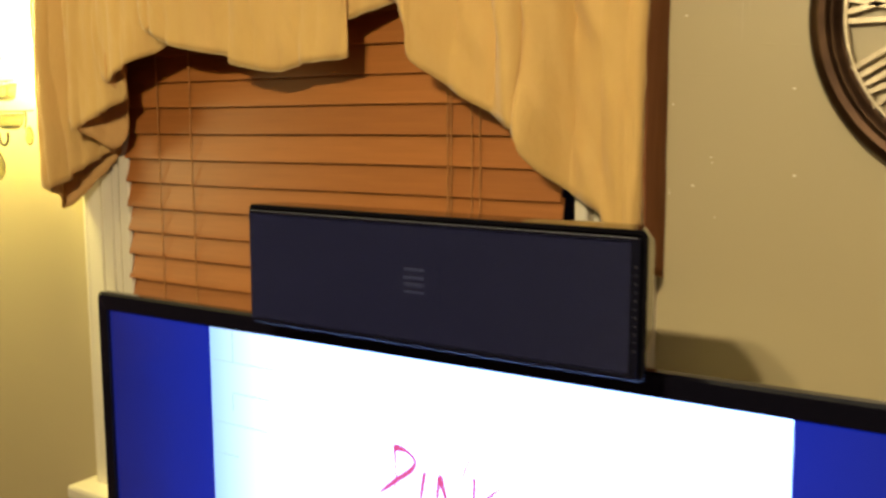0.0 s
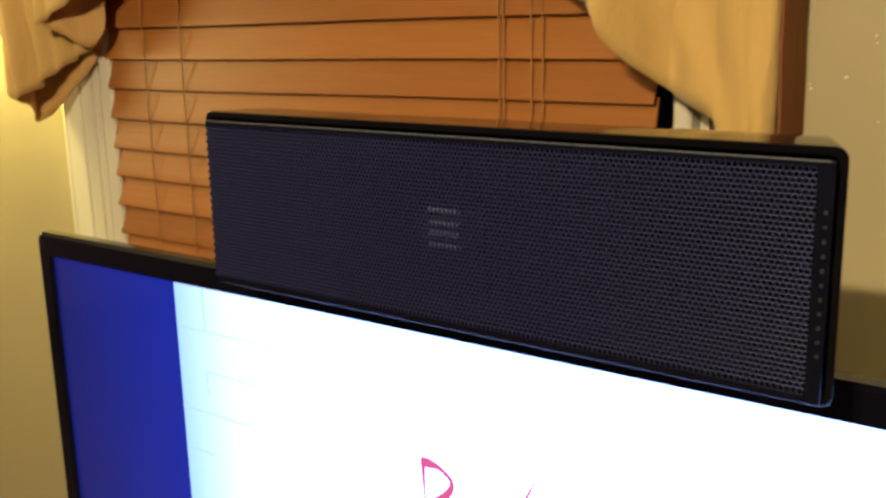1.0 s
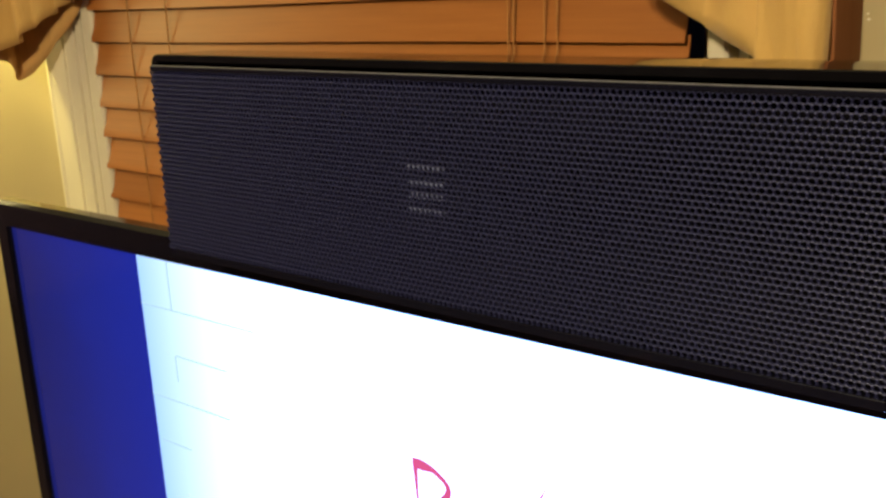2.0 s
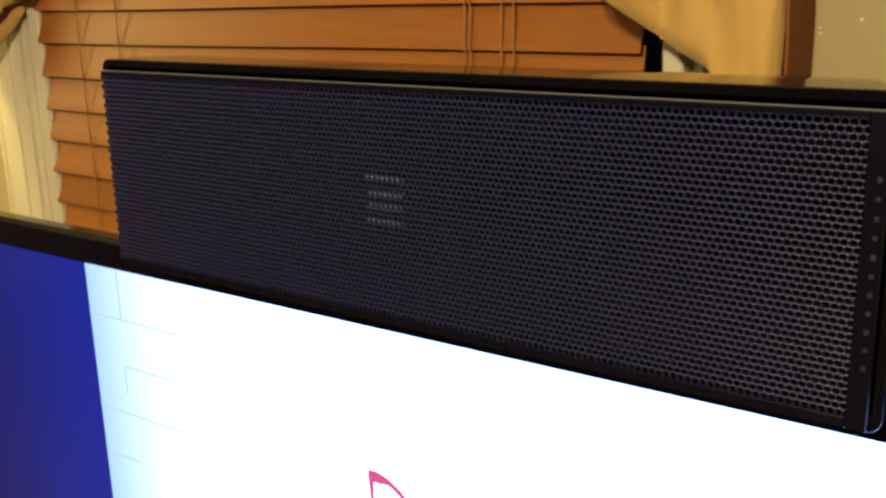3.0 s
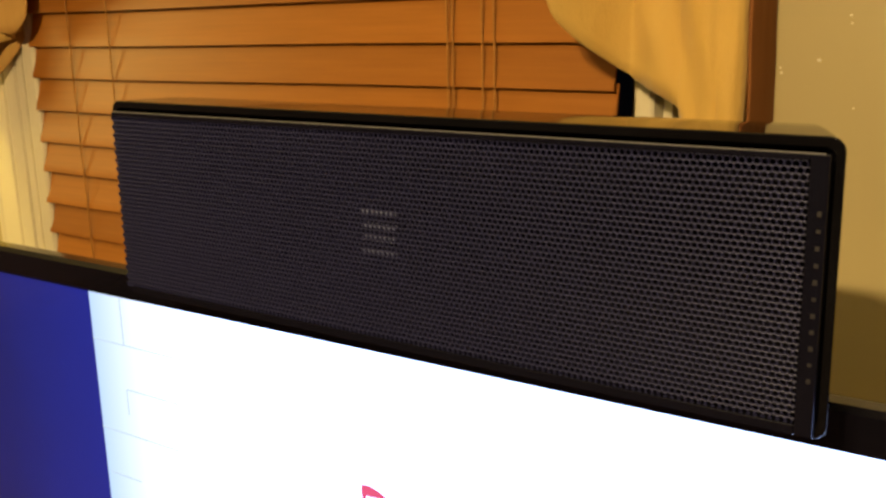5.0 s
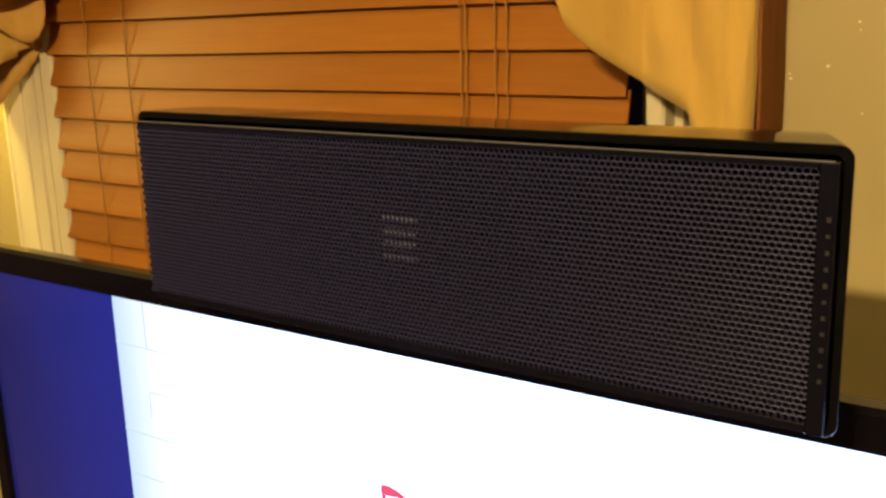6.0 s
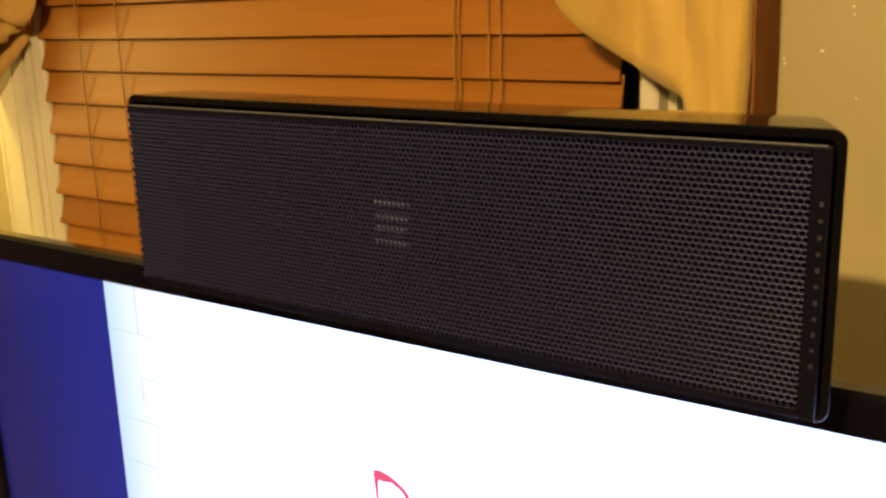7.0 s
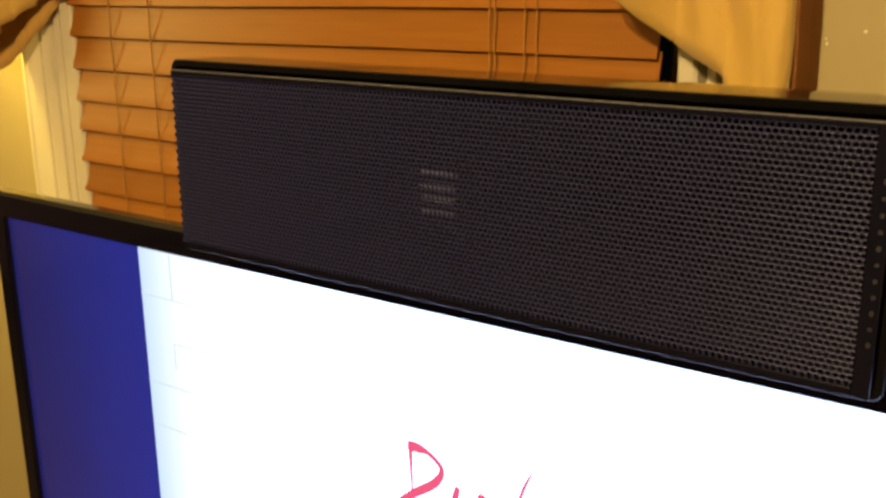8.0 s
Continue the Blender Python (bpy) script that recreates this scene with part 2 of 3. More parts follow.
def tube(points, r, sides=8, bm=None, taper=None):
    """A round bar along points; taper gives the radius at each point."""
    bm = bm or bmesh.new()
    pts = [Vector(p) for p in points]
    rows = []
    for k, p in enumerate(pts):
        d = (pts[min(k + 1, len(pts) - 1)] - pts[max(k - 1, 0)]).normalized()
        a = d.cross(Vector((0.31, 0.87, 0.38))).normalized()
        b = d.cross(a)
        rr = taper[k] if taper else r
        rows.append([bm.verts.new(p + rr * (math.cos(t) * a + math.sin(t) * b)) for t in (2 * math.pi * s / sides for s in range(sides))])
    for a, b in zip(rows, rows[1:]):
        for s in range(sides):
            q = (s + 1) % sides
            bm.faces.new((a[s], a[q], b[q], b[s]))
    bm.faces.new(rows[0][::-1])
    bm.faces.new(rows[-1])
    bmesh.ops.recalc_face_normals(bm, faces=bm.faces)
    return bm


def lathe(profile, centre, axis="z", n=32, bm=None):
    """A turned shape: profile of (radius, height), round the axis through centre."""
    bm = bm or bmesh.new()
    rows = []
    for r, h in profile:
        ring = []
        for k in range(n):
            a = 2 * math.pi * k / n
            c, s = r * math.cos(a), r * math.sin(a)
            v = (c, s, h) if axis == "z" else (c, -h, s)
            ring.append(bm.verts.new(Vector(centre) + Vector(v)))
        rows.append(ring)
    for a, b in zip(rows, rows[1:]):
        for k in range(n):
            q = (k + 1) % n
            bm.faces.new((a[k], a[q], b[q], b[k]))
    bmesh.ops.recalc_face_normals(bm, faces=bm.faces)
    return bm


def spline(points, per=10):
    """A smooth line through the points (Catmull-Rom)."""
    p = [np.array(q, float) for q in points]
    p = [2 * p[0] - p[1]] + p + [2 * p[-1] - p[-2]]
    out = []
    for k in range(1, len(p) - 2):
        for s in range(per):
            t = s / per
            a, b, c, d = p[k - 1], p[k], p[k + 1], p[k + 2]
            out.append(0.5 * (2 * b + (c - a) * t + (2 * a - 5 * b + 4 * c - d) * t * t + (3 * b - a - 3 * c + d) * t ** 3))
    out.append(p[-2])
    return [tuple(map(float, q)) for q in out]


# ---- the room ----
WY = 1.386                     # face of the window wall
X0, X1, YB, ZC = -4.20, 4.00, -6.50, 2.60
OX0, OX1, OZ0, OZ1 = -1.092, -0.2155, 0.688, 1.92   # window opening

part("floor", box(X0 - 0.15, X1 + 0.15, YB - 0.15, WY + 0.15, -0.10, 0.0), FLOOR)
tagged(bpy.data.objects["floor"], "unseen carpeted floor, dark plum to tint the bounce light", "floor", kind="structure")
part("ceiling", box(X0 - 0.15, X1 + 0.15, YB - 0.15, WY + 0.15, ZC, ZC + 0.10), CEIL)
tagged(bpy.data.objects["ceiling"], "plain off-white painted ceiling", "ceiling", kind="structure")


def wall(name, boxes, label, paint):
    bm = bmesh.new()
    for b in boxes:
        box(*b, bm=bm)
    return tagged(part(name, bm, paint), label, "wall", kind="structure")


wall_north = wall("wall_north", [
    (X0, OX0, WY, WY + 0.15, 0, ZC), (OX1, X1, WY, WY + 0.15, 0, ZC),
    (OX0, OX1, WY, WY + 0.15, 0, OZ0), (OX0, OX1, WY, WY + 0.15, OZ1, ZC)],
    "tan semi-gloss painted wall with roller texture and chips", WALL)
wall("wall_south", [(X0, X1, YB - 0.15, YB, 0, ZC)], "unseen wall behind the viewer, plum to tint the bounce light", DARK)
wall("wall_west", [(X0 - 0.15, X0, YB, WY, 0, ZC)], "unseen side wall, plum to tint the bounce light", DARK)
wall("wall_east", [(X1, X1 + 0.15, YB, WY, 0, ZC)], "unseen side wall, plum to tint the bounce light", DARK)


def chip(x, z, r):
    """A small blob of filler or chipped paint on the wall."""
    bm = bmesh.new()
    bmesh.ops.create_icosphere(bm, subdivisions=2, radius=1.0)
    for v in bm.verts:
        v.co *= 1 + 0.35 * noise.noise(v.co * 1.7 + Vector((x * 50, z * 50, 0)))
        v.co = Vector((x + v.co.x * r, WY - v.co.y * r * 0.35 - 0.0002, z + v.co.z * r * 0.7))
    part("wall_chip", bm, CHIP, wall_north, smooth=True)


for cx, cz, cr in ((-0.073, 1.289, 0.0022), (-0.102, 1.279, 0.0018), (-0.103, 1.283, 0.0014), (0.046, 1.304, 0.0026), (0.042, 1.402, 0.0024),
                   (-0.100, 1.386, 0.0020), (-0.086, 1.490, 0.0022), (-0.051, 1.323, 0.0016), (-0.050, 1.317, 0.0012), (-0.045, 1.252, 0.0013)):
    chip(cx, cz, cr * 0.75)



def paint_run(x0, z0, x1, z1, r):
    """A thin raised run of paint on the wall, swelling and thinning along its way."""
    steps = 14
    pts, radii = [], []
    for k in range(steps + 1):
        u = k / steps
        wob = 0.0006 * noise.noise(Vector((x0 * 60, u * 7, z0 * 40)))
        pts.append((x0 + (x1 - x0) * u + wob, WY + 0.0002, z0 + (z1 - z0) * u + wob))
        radii.append(r * (0.35 + 0.65 * math.sin(math.pi * min(1.0, 0.08 + u * 0.9))) * (1 + 0.3 * noise.noise(Vector((u * 9, x0 * 30, 2)))))
    bm = tube(pts, r, 8, taper=radii)
    for v in bm.verts:
        v.co.y = WY + (v.co.y - WY) * 0.4
    part("paint_run", bm, WALL, wall_north, smooth=True)


for rx0, rz0, rx1, rz1, rr in ((-0.022, 1.529, -0.02, 1.448, 0.002),
                                (-0.013, 1.528, -0.012, 1.485, 0.0014),
                                (-0.103, 1.423, -0.043, 1.419, 0.0012),
                                (0.002, 1.453, 0.021, 1.452, 0.0012),
                                (0.035, 1.45, 0.051, 1.45, 0.0012)):
    paint_run(rx0, rz0, rx1, rz1, rr)

# ---- window ----
def fluted_casing(x0, x1, z0, z1, flip):
    """An upright casing board with flutes, as a profile drawn up the wall."""
    w = x1 - x0
    prof = [(0.0, 0.0), (0.0, 0.022), (0.02, 0.025), (0.15, 0.026), (0.18, 0.024), (0.205, 0.004), (0.23, 0.004), (0.25, 0.021), (0.33, 0.022), (0.345, 0.010), (0.365, 0.010),
            (0.385, 0.022), (0.56, 0.0225), (0.572, 0.013), (0.592, 0.013), (0.61, 0.0225), (0.88, 0.0225), (0.92, 0.024), (0.98, 0.022), (1.0, 0.016), (1.0, 0.0)]
    if flip:
        prof = [(1 - u, d) for u, d in reversed(prof)]
    loops = [[(x0 + u * w, WY + 0.001 - d, z) for u, d in prof] for z in (z0, z1)]
    return loft(bmesh.new(), loops, True, True)


window = empty("window_1", "wood-cased window at night behind closed blinds", "window", kind="structure")
part("casing", fluted_casing(OX0 - 0.133, OX0 + 0.004, OZ0, OZ1, True), TRIM, window, "cream painted fluted casing")
part("casing", fluted_casing(OX1 - 0.004, OX1 + 0.100, OZ0, OZ1, False), TRIM, window, "cream painted fluted casing")
part("head_casing", box(OX0 - 0.135, OX1 + 0.135, WY - 0.026, WY + 0.001, OZ1, OZ1 + 0.11, 0.004), TRIM, window)
part("window_sill", box(OX0 - 0.165, OX1 + 0.150, WY - 0.065, WY + 0.10, OZ0 - 0.028, OZ0, 0.007), TRIM, window, "cream painted window sill")
part("apron", box(OX0 - 0.125, OX1 + 0.125, WY - 0.018, WY + 0.001, OZ0 - 0.12, OZ0 - 0.028, 0.004), TRIM, window)
# Black jambs put the shade of the gap beside the blind into colour.
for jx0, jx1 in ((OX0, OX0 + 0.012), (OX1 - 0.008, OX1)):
    part("jamb", box(jx0, jx1, WY + 0.020, WY + 0.15, OZ0, OZ1), MATT, window, "jamb lining coloured black for shade")
zm = (OZ0 + OZ1) / 2
for z0, z1, yy in ((OZ0, zm + 0.02, 0.085), (zm - 0.02, OZ1, 0.115)):
    bm = bmesh.new()
    for b in ((OX0 + 0.012, OX0 + 0.055, z0, z1), (OX1 - 0.055, OX1 - 0.012, z0, z1), (OX0 + 0.055, OX1 - 0.055, z0, z0 + 0.045), (OX0 + 0.055, OX1 - 0.055, z1 - 0.045, z1)):
        box(b[0], b[1], WY + yy, WY + yy + 0.03, b[2], b[3], 0.002, bm)
    sash = part("window_sash", bm, TRIM, window)
    part("pane", box(OX0 + 0.05, OX1 - 0.05, WY + yy + 0.012, WY + yy + 0.017, z0 + 0.04, z1 - 0.04), GLASS, sash)


# ---- blind ----
PITCH, EDGE, LINE = 0.0425, 1.360, 1.2635
BX0, BX1 = -1.092, -0.2385
blind = empty("venetian_blind", "closed stained wood venetian blind in the window", "blind")
part("headrail", box(BX0, BX1, 1.358, 1.408, OZ1 - 0.055, OZ1 - 0.002, 0.003), SLAT, blind)


def slat_mesh():
    """One slat, slightly crowned, its lower edge towards the room."""
    bm = bmesh.new()
    tilt, width, thick = radians(13.0), 0.050, 0.0028
    sect = []
    for side in (0, 1):
        steps = range(9) if side == 0 else range(8, -1, -1)
        for k in steps:
            u = k / 8
            crown = 0.0007 * (1 - (2 * u - 1) ** 2)
            off = crown + (thick if side else 0)
            if k in (0, 8):
                off = crown + thick * (0.75 if side else 0.25)
            sect.append((u * width * math.sin(tilt) + off * math.cos(tilt), u * width * math.cos(tilt) - off * math.sin(tilt)))
    xs = np.linspace(BX0, BX1, 25)
    loft(bm, [[(x, y, z + 0.0006 * math.sin(x * 9)) for y, z in sect] for x in xs], True, True)
    me = bpy.data.meshes.new("slat")
    bm.to_mesh(me)
    bm.free()
    me.materials.append(SLAT)
    me.shade_smooth()
    me.set_sharp_from_angle(angle=radians(35))
    return me


slat_data = slat_mesh()
first = int((LINE - OZ0 - 0.03) / PITCH)
for k in range(-first, 15):
    ob = new("slat", slat_data)
    ob.parent = blind
    ob.location = (random.uniform(-0.0015, 0.0015), EDGE + random.uniform(-0.0006, 0.0006), LINE + k * PITCH + random.uniform(-0.0006, 0.0006))
    ob.rotation_euler = (radians(random.uniform(-0.8, 0.8)), radians(random.uniform(-0.07, 0.07)), 0)
part("bottom_rail", box(BX0, BX1, 1.360, 1.388, OZ0 + 0.004, OZ0 + 0.024, 0.004), SLAT, blind)


def cord(x, z0, z1, y, r, wander):
    pts = []
    for k in range(41):
        z = z1 + (z0 - z1) * k / 40
        pts.append((x + wander * noise.noise(Vector((x * 40, z * 6, 1))), y + 0.0004 * math.sin(z * 2 * math.pi / PITCH), z))
    part("ladder_cord", tube(pts, r, 6), CORD, blind, "thin brown cord", True)


for cx, wob in ((-0.410, 0.0004), (-0.404, 0.0005), (-0.371, 0.0005), (-0.358, 0.0006), (-0.999, 0.0006), (-0.919, 0.0010)):
    cord(cx, OZ0 + 0.01, OZ1 - 0.03, EDGE - 0.0012, 0.0010, wob)


# ---- valance ----
VT = 1.86
valance = empty("valance", "gold fabric swag valance with pleated side tails", "curtain")


def cloth(name, hem, folds, depth, label, per=12, rows=40, seed=0.0, trim=0.0, material=None, lean=0.0, wild=1.0, calm=1.0, crease=0.0022, pleat=0.004, tight=88, damp=0.0):
    """Hanging cloth: vertical threads from the rod down to a hem line of (x, y, z)."""
    line = spline(hem, per)
    run = [0.0]
    for a, b in zip(line, line[1:]):
        run.append(run[-1] + math.hypot(b[0] - a[0], b[1] - a[1]))
    verts, faces = [], []
    n = len(line)
    for j in range(rows + 1):
        v = j / rows
        for (x, y, z), s in zip(line, run):
            zz = VT + (z - VT) * v
            hang = 0.35 + 0.65 * v
            phase = s * folds * 2 * math.pi + seed + 1.1 * math.sin(v * 2.4 + seed) + lean * v
            soft = 1 + (calm - 1) * s / run[-1]
            deep = depth * (0.55 + 0.9 * noise.noise(Vector((s * 9 + seed, v * 1.3, 7.0))))
            y2 = y + hang * soft * (depth * 0.35 * math.sin(phase) + deep * math.sin(phase * 0.57 + 1.9 * seed))
            y2 += wild * 0.007 * noise.noise(Vector((x * 15 + seed, zz * 6, seed))) + crease * (1 - 2.6 * abs(noise.noise(Vector((x * 34 + zz * 13, zz * 10, seed)))))
            turn = s * tight + 2.2 * noise.noise(Vector((s * 7, v * 1.6, seed + 2))) + 5 * noise.noise(Vector((s * 3, v * 0.5, seed)))
            y2 += pleat * (1 - damp * v * v) * hang * (0.35 + 0.9 * abs(noise.noise(Vector((s * 11, v * 2.2, seed + 5))))) * (1 - 2 * abs(math.sin(turn)) ** 0.7)
            x2 = x + wild * 0.007 * hang * noise.noise(Vector((x * 9, zz * 4, 4.0 + seed)))
            verts.append((x2, y2, zz))
    for j in range(rows):
        for i in range(n - 1):
            a = j * n + i
            faces.append((a, a + 1, a + n + 1, a + n))
    ob = raw(name, verts, faces, material or FABRIC, valance, label, True)
    thick = ob.modifiers.new("thickness", "SOLIDIFY")
    thick.thickness, thick.offset = 0.0022, 0.0
    if trim:
        edge = [Vector(p) for p in verts[rows * n:]]
        part("hem", tube([p - Vector((0, 0, 0.0005)) for p in edge], trim * 0.45, 6), PALE_HEM, ob, "pale stitched hem", True)
    return ob


LINING = "brown reverse side of the tail"
cloth("tail_lining", [(-1.099, 1.357, 1.316), (-1.121, 1.355, 1.293), (-1.155, 1.348, 1.264), (-1.186, 1.338, 1.235), (-1.201, 1.327, 1.221), (-1.211, 1.314, 1.216), (-1.191, 1.297, 1.239), (-1.198, 1.281, 1.247)],
      8.0, 0.002, LINING, 9, seed=1.0, material=REVERSE, wild=0.3, pleat=0.0)
cloth("tail_panel", [(-1.236, 1.33, 1.322), (-1.24, 1.305, 1.318), (-1.228, 1.287, 1.293), (-1.2, 1.274, 1.265), (-1.178, 1.268, 1.25), (-1.166, 1.284, 1.262), (-1.146, 1.316, 1.286), (-1.124, 1.342, 1.309), (-1.096, 1.347, 1.321), (-1.086, 1.348, 1.326)],
      24.0, 0.011, "gold outer panel of the pleated tail", 12, seed=1.6, wild=0.4, calm=0.15, pleat=0.011)
cloth("tail_lining", [(-1.039, 1.33, 1.396), (-1.045, 1.33, 1.346), (-1.064, 1.326, 1.325), (-1.079, 1.314, 1.325), (-1.087, 1.297, 1.339), (-1.098, 1.285, 1.347), (-1.1, 1.275, 1.353)],
      6.0, 0.0012, LINING, 10, seed=2.1, material=REVERSE, wild=0.15, pleat=0.0)
cloth("tail_panel", [(-1.156, 1.296, 1.387), (-1.132, 1.284, 1.365), (-1.106, 1.274, 1.354), (-1.089, 1.272, 1.362), (-1.039, 1.277, 1.383), (-1.012, 1.285, 1.396), (-1.001, 1.295, 1.405), (-1.005, 1.302, 1.409)],
      24.0, 0.008, "gold middle panel of the pleated tail", 12, seed=2.9, wild=0.3, calm=0.25, pleat=0.0045)
cloth("tail_lining", [(-1.004, 1.304, 1.405), (-1.01, 1.296, 1.408), (-1.012, 1.286, 1.421), (-1.012, 1.276, 1.429), (-1.011, 1.268, 1.433)], 6.0, 0.0012, LINING, 10, seed=3.1, material=REVERSE, wild=0.15, pleat=0.0)
cloth("tail_panel", [(-1.05, 1.284, 1.459), (-1.029, 1.273, 1.439), (-1.01, 1.266, 1.432), (-0.991, 1.264, 1.441), (-0.957, 1.264, 1.456), (-0.909, 1.268, 1.471), (-0.864, 1.278, 1.486), (-0.826, 1.294, 1.5)],
      16.0, 0.006, "gold inner panel of the pleated tail", 12, seed=4.4, wild=0.4, pleat=0.0030)
cloth("left_return", [(-1.216, 1.382, 1.255), (-1.225, 1.360, 1.262), (-1.236, 1.335, 1.285), (-1.240, 1.308, 1.316)], 3.0, 0.002, "side return of the tail", 6, seed=2.0, trim=0)
cloth("swag", [(-0.926, 1.257, 1.58), (-0.916, 1.254, 1.545), (-0.901, 1.252, 1.512), (-0.881, 1.254, 1.499), (-0.847, 1.259, 1.484),
        (-0.791, 1.27, 1.472), (-0.74, 1.281, 1.463), (-0.736, 1.283, 1.458), (-0.738, 1.278, 1.453), (-0.691, 1.278, 1.444), (-0.649, 1.281, 1.439), (-0.608, 1.283, 1.448), (-0.567, 1.285, 1.451), (-0.529, 1.289, 1.455), (-0.543, 1.299, 1.467), (-0.566, 1.307, 1.484), (-0.579, 1.308, 1.497), (-0.549, 1.301, 1.5), (-0.514, 1.307, 1.512), (-0.471, 1.32, 1.527)],
      12.0, 0.007, "draped middle swag", 10, seed=3.0, trim=0.0022, wild=0.6, pleat=0.004)
cloth("right_tail", [(-0.48, 1.29, 1.551), (-0.435, 1.276, 1.516), (-0.408, 1.272, 1.494), (-0.403, 1.275, 1.457), (-0.396, 1.281, 1.439), (-0.366, 1.289, 1.413), (-0.317, 1.292, 1.381), (-0.274, 1.288, 1.362), (-0.255, 1.284, 1.352), (-0.244, 1.286, 1.326), (-0.224, 1.294, 1.301), (-0.199, 1.314, 1.277), (-0.161, 1.320, 1.258), (-0.155, 1.319, 1.246), (-0.141, 1.314, 1.222), (-0.115, 1.304, 1.197), (-0.107, 1.306, 1.190), (-0.105, 1.313, 1.187)],
      13.0, 0.019, "long side tail with curved lower edge", 12, seed=0.4, lean=-2.0, crease=0.0042, calm=0.6, pleat=0.022, tight=56, damp=0.65)
cloth("right_return", [(-0.1045, 1.312, 1.187), (-0.104, 1.332, 1.184), (-0.105, 1.358, 1.180), (-0.108, 1.384, 1.174)], 9.0, 0.001, "side return with its shade put into dark brown", 8, seed=5.0, trim=0, material=RETURN, wild=0.3, pleat=0.0)
part("curtain_rod", tube([(-1.225, 1.315, VT - 0.006), (-0.08, 1.315, VT - 0.006)], 0.007, 12), IRON, valance)
part("header", box(-1.215, -0.087, 1.30, 1.382, VT - 0.004, VT + 0.004, 0.002), FABRIC, valance)


# ---- television ----
TX0, TX1, TZ0, TZ1, TY = -0.701, 0.340, 0.545, 1.158, 1.000
tv = empty("television", "black flat-screen television showing a white picture", "television")
ring_out, ring_mid = rounded(TX0, TX1, TZ0, TZ1, 0.006), rounded(TX0 + 0.003, TX1 - 0.003, TZ0 + 0.003, TZ1 - 0.003, 0.005)
ring_in, ring_lip = rounded(TX0 + 0.018, TX1 - 0.018, TZ0 + 0.035, TZ1 - 0.0215, 0.002), rounded(TX0 + 0.0195, TX1 - 0.0195, TZ0 + 0.037, TZ1 - 0.0232, 0.0015)
bm = loft(bmesh.new(), [[(x, y, z) for x, z in ring] for ring, y in ((ring_out, TY + 0.013), (ring_out, TY + 0.003), (ring_mid, TY), (ring_in, TY), (ring_lip, TY + 0.004), (ring_lip, TY + 0.013))], wrap=True)
part("bezel", bm, BEZEL, tv, "glossy black bezel", True)
back = [(rounded(TX0 + e, TX1 - e, TZ0 + e, TZ1 - e, 0.006), TY + d) for e, d in ((0.004, 0.0105), (0.004, 0.015), (0.022, 0.030), (0.06, 0.050), (0.14, 0.075))]
part("back_shell", loft(bmesh.new(), [[(x, y, z) for x, z in ring] for ring, y in back], True, True), MATT, tv, smooth=True)
SX0, SX1, SZ0, SZ1, SY = TX0 + 0.0195, TX1 - 0.0195, TZ0 + 0.037, TZ1 - 0.0235, TY + 0.0055
WX0, WX1 = -0.503, 0.153
screen = part("screen", box(SX0, SX1, SY, SY + 0.004, SZ0, SZ1), BEZEL, tv)
part("blue_side_bar", box(SX0, WX0, SY - 0.0012, SY - 0.0002, SZ0, SZ1), BLUE, screen, "glowing dark blue side bar")
part("blue_side_bar", box(WX1, SX1, SY - 0.0012, SY - 0.0002, SZ0, SZ1), BLUE, screen, "glowing dark blue side bar")
part("white_picture", box(WX0, WX1, SY - 0.0012, SY - 0.0002, SZ0, SZ1), PICTURE, screen, "bright white picture")
for b in ((-0.4665, -0.4655, 1.098, 1.134), (-0.503, -0.376, 1.0970, 1.0978), (-0.467, -0.410, 1.0615, 1.0623), (-0.4685, -0.4677, 1.041, 1.0615), (-0.503, -0.412, 1.0242, 1.0250), (-0.498, -0.462, 0.9870, 0.9878)):
    part("picture_line", box(b[0], b[1], SY - 0.0019, SY - 0.0014, b[2], b[3]), PALE, screen, "faint pale blue line")


def stroke(points, widths):
    """A brush stroke on the screen, wide and narrow along its way."""
    line = spline(points, 8)
    wide = spline([(w, 0) for w in widths], 8)
    bm = bmesh.new()
    rows = []
    for k, (x, z) in enumerate(line):
        a, b = line[max(k - 1, 0)], line[min(k + 1, len(line) - 1)]
        d = Vector((b[0] - a[0], b[1] - a[1])).normalized()
        h = max(wide[k][0] * 1.25, 0.0005) / 2
        rows.append([bm.verts.new((x - d.y * h * s, SY - 0.0019, z + d.x * h * s)) for s in (-1, 1)])
    for p, q in zip(rows, rows[1:]):
        bm.faces.new((p[0], p[1], q[1], q[0]))
    extr = bmesh.ops.extrude_face_region(bm, geom=bm.faces[:])
    bmesh.ops.translate(bm, vec=(0, 0.0005, 0), verts=[v for v in extr["geom"] if isinstance(v, bmesh.types.BMVert)])
    bmesh.ops.recalc_face_normals(bm, faces=bm.faces)
    part("pink_brush_stroke", bm, PINK, screen, "pink brush mark")


stroke([(-0.238, 1.040), (-0.2375, 1.024), (-0.237, 1.004), (-0.239, 0.980)], [0.0032, 0.0018, 0.0012, 0.002])
stroke([(-0.240, 1.041), (-0.233, 1.0405), (-0.223, 1.039), (-0.213, 1.031), (-0.218, 1.020), (-0.234, 1.008), (-0.249, 0.996), (-0.260, 0.987)], [0.0045, 0.0058, 0.003, 0.003, 0.005, 0.005, 0.004, 0.001])
stroke([(-0.2005, 1.022), (-0.203, 1.011), (-0.208, 0.980)], [0.003, 0.004, 0.002])
stroke([(-0.188, 0.980), (-0.183, 1.020), (-0.178, 1.006), (-0.170, 0.980)], [0.002, 0.004, 0.004, 0.002])
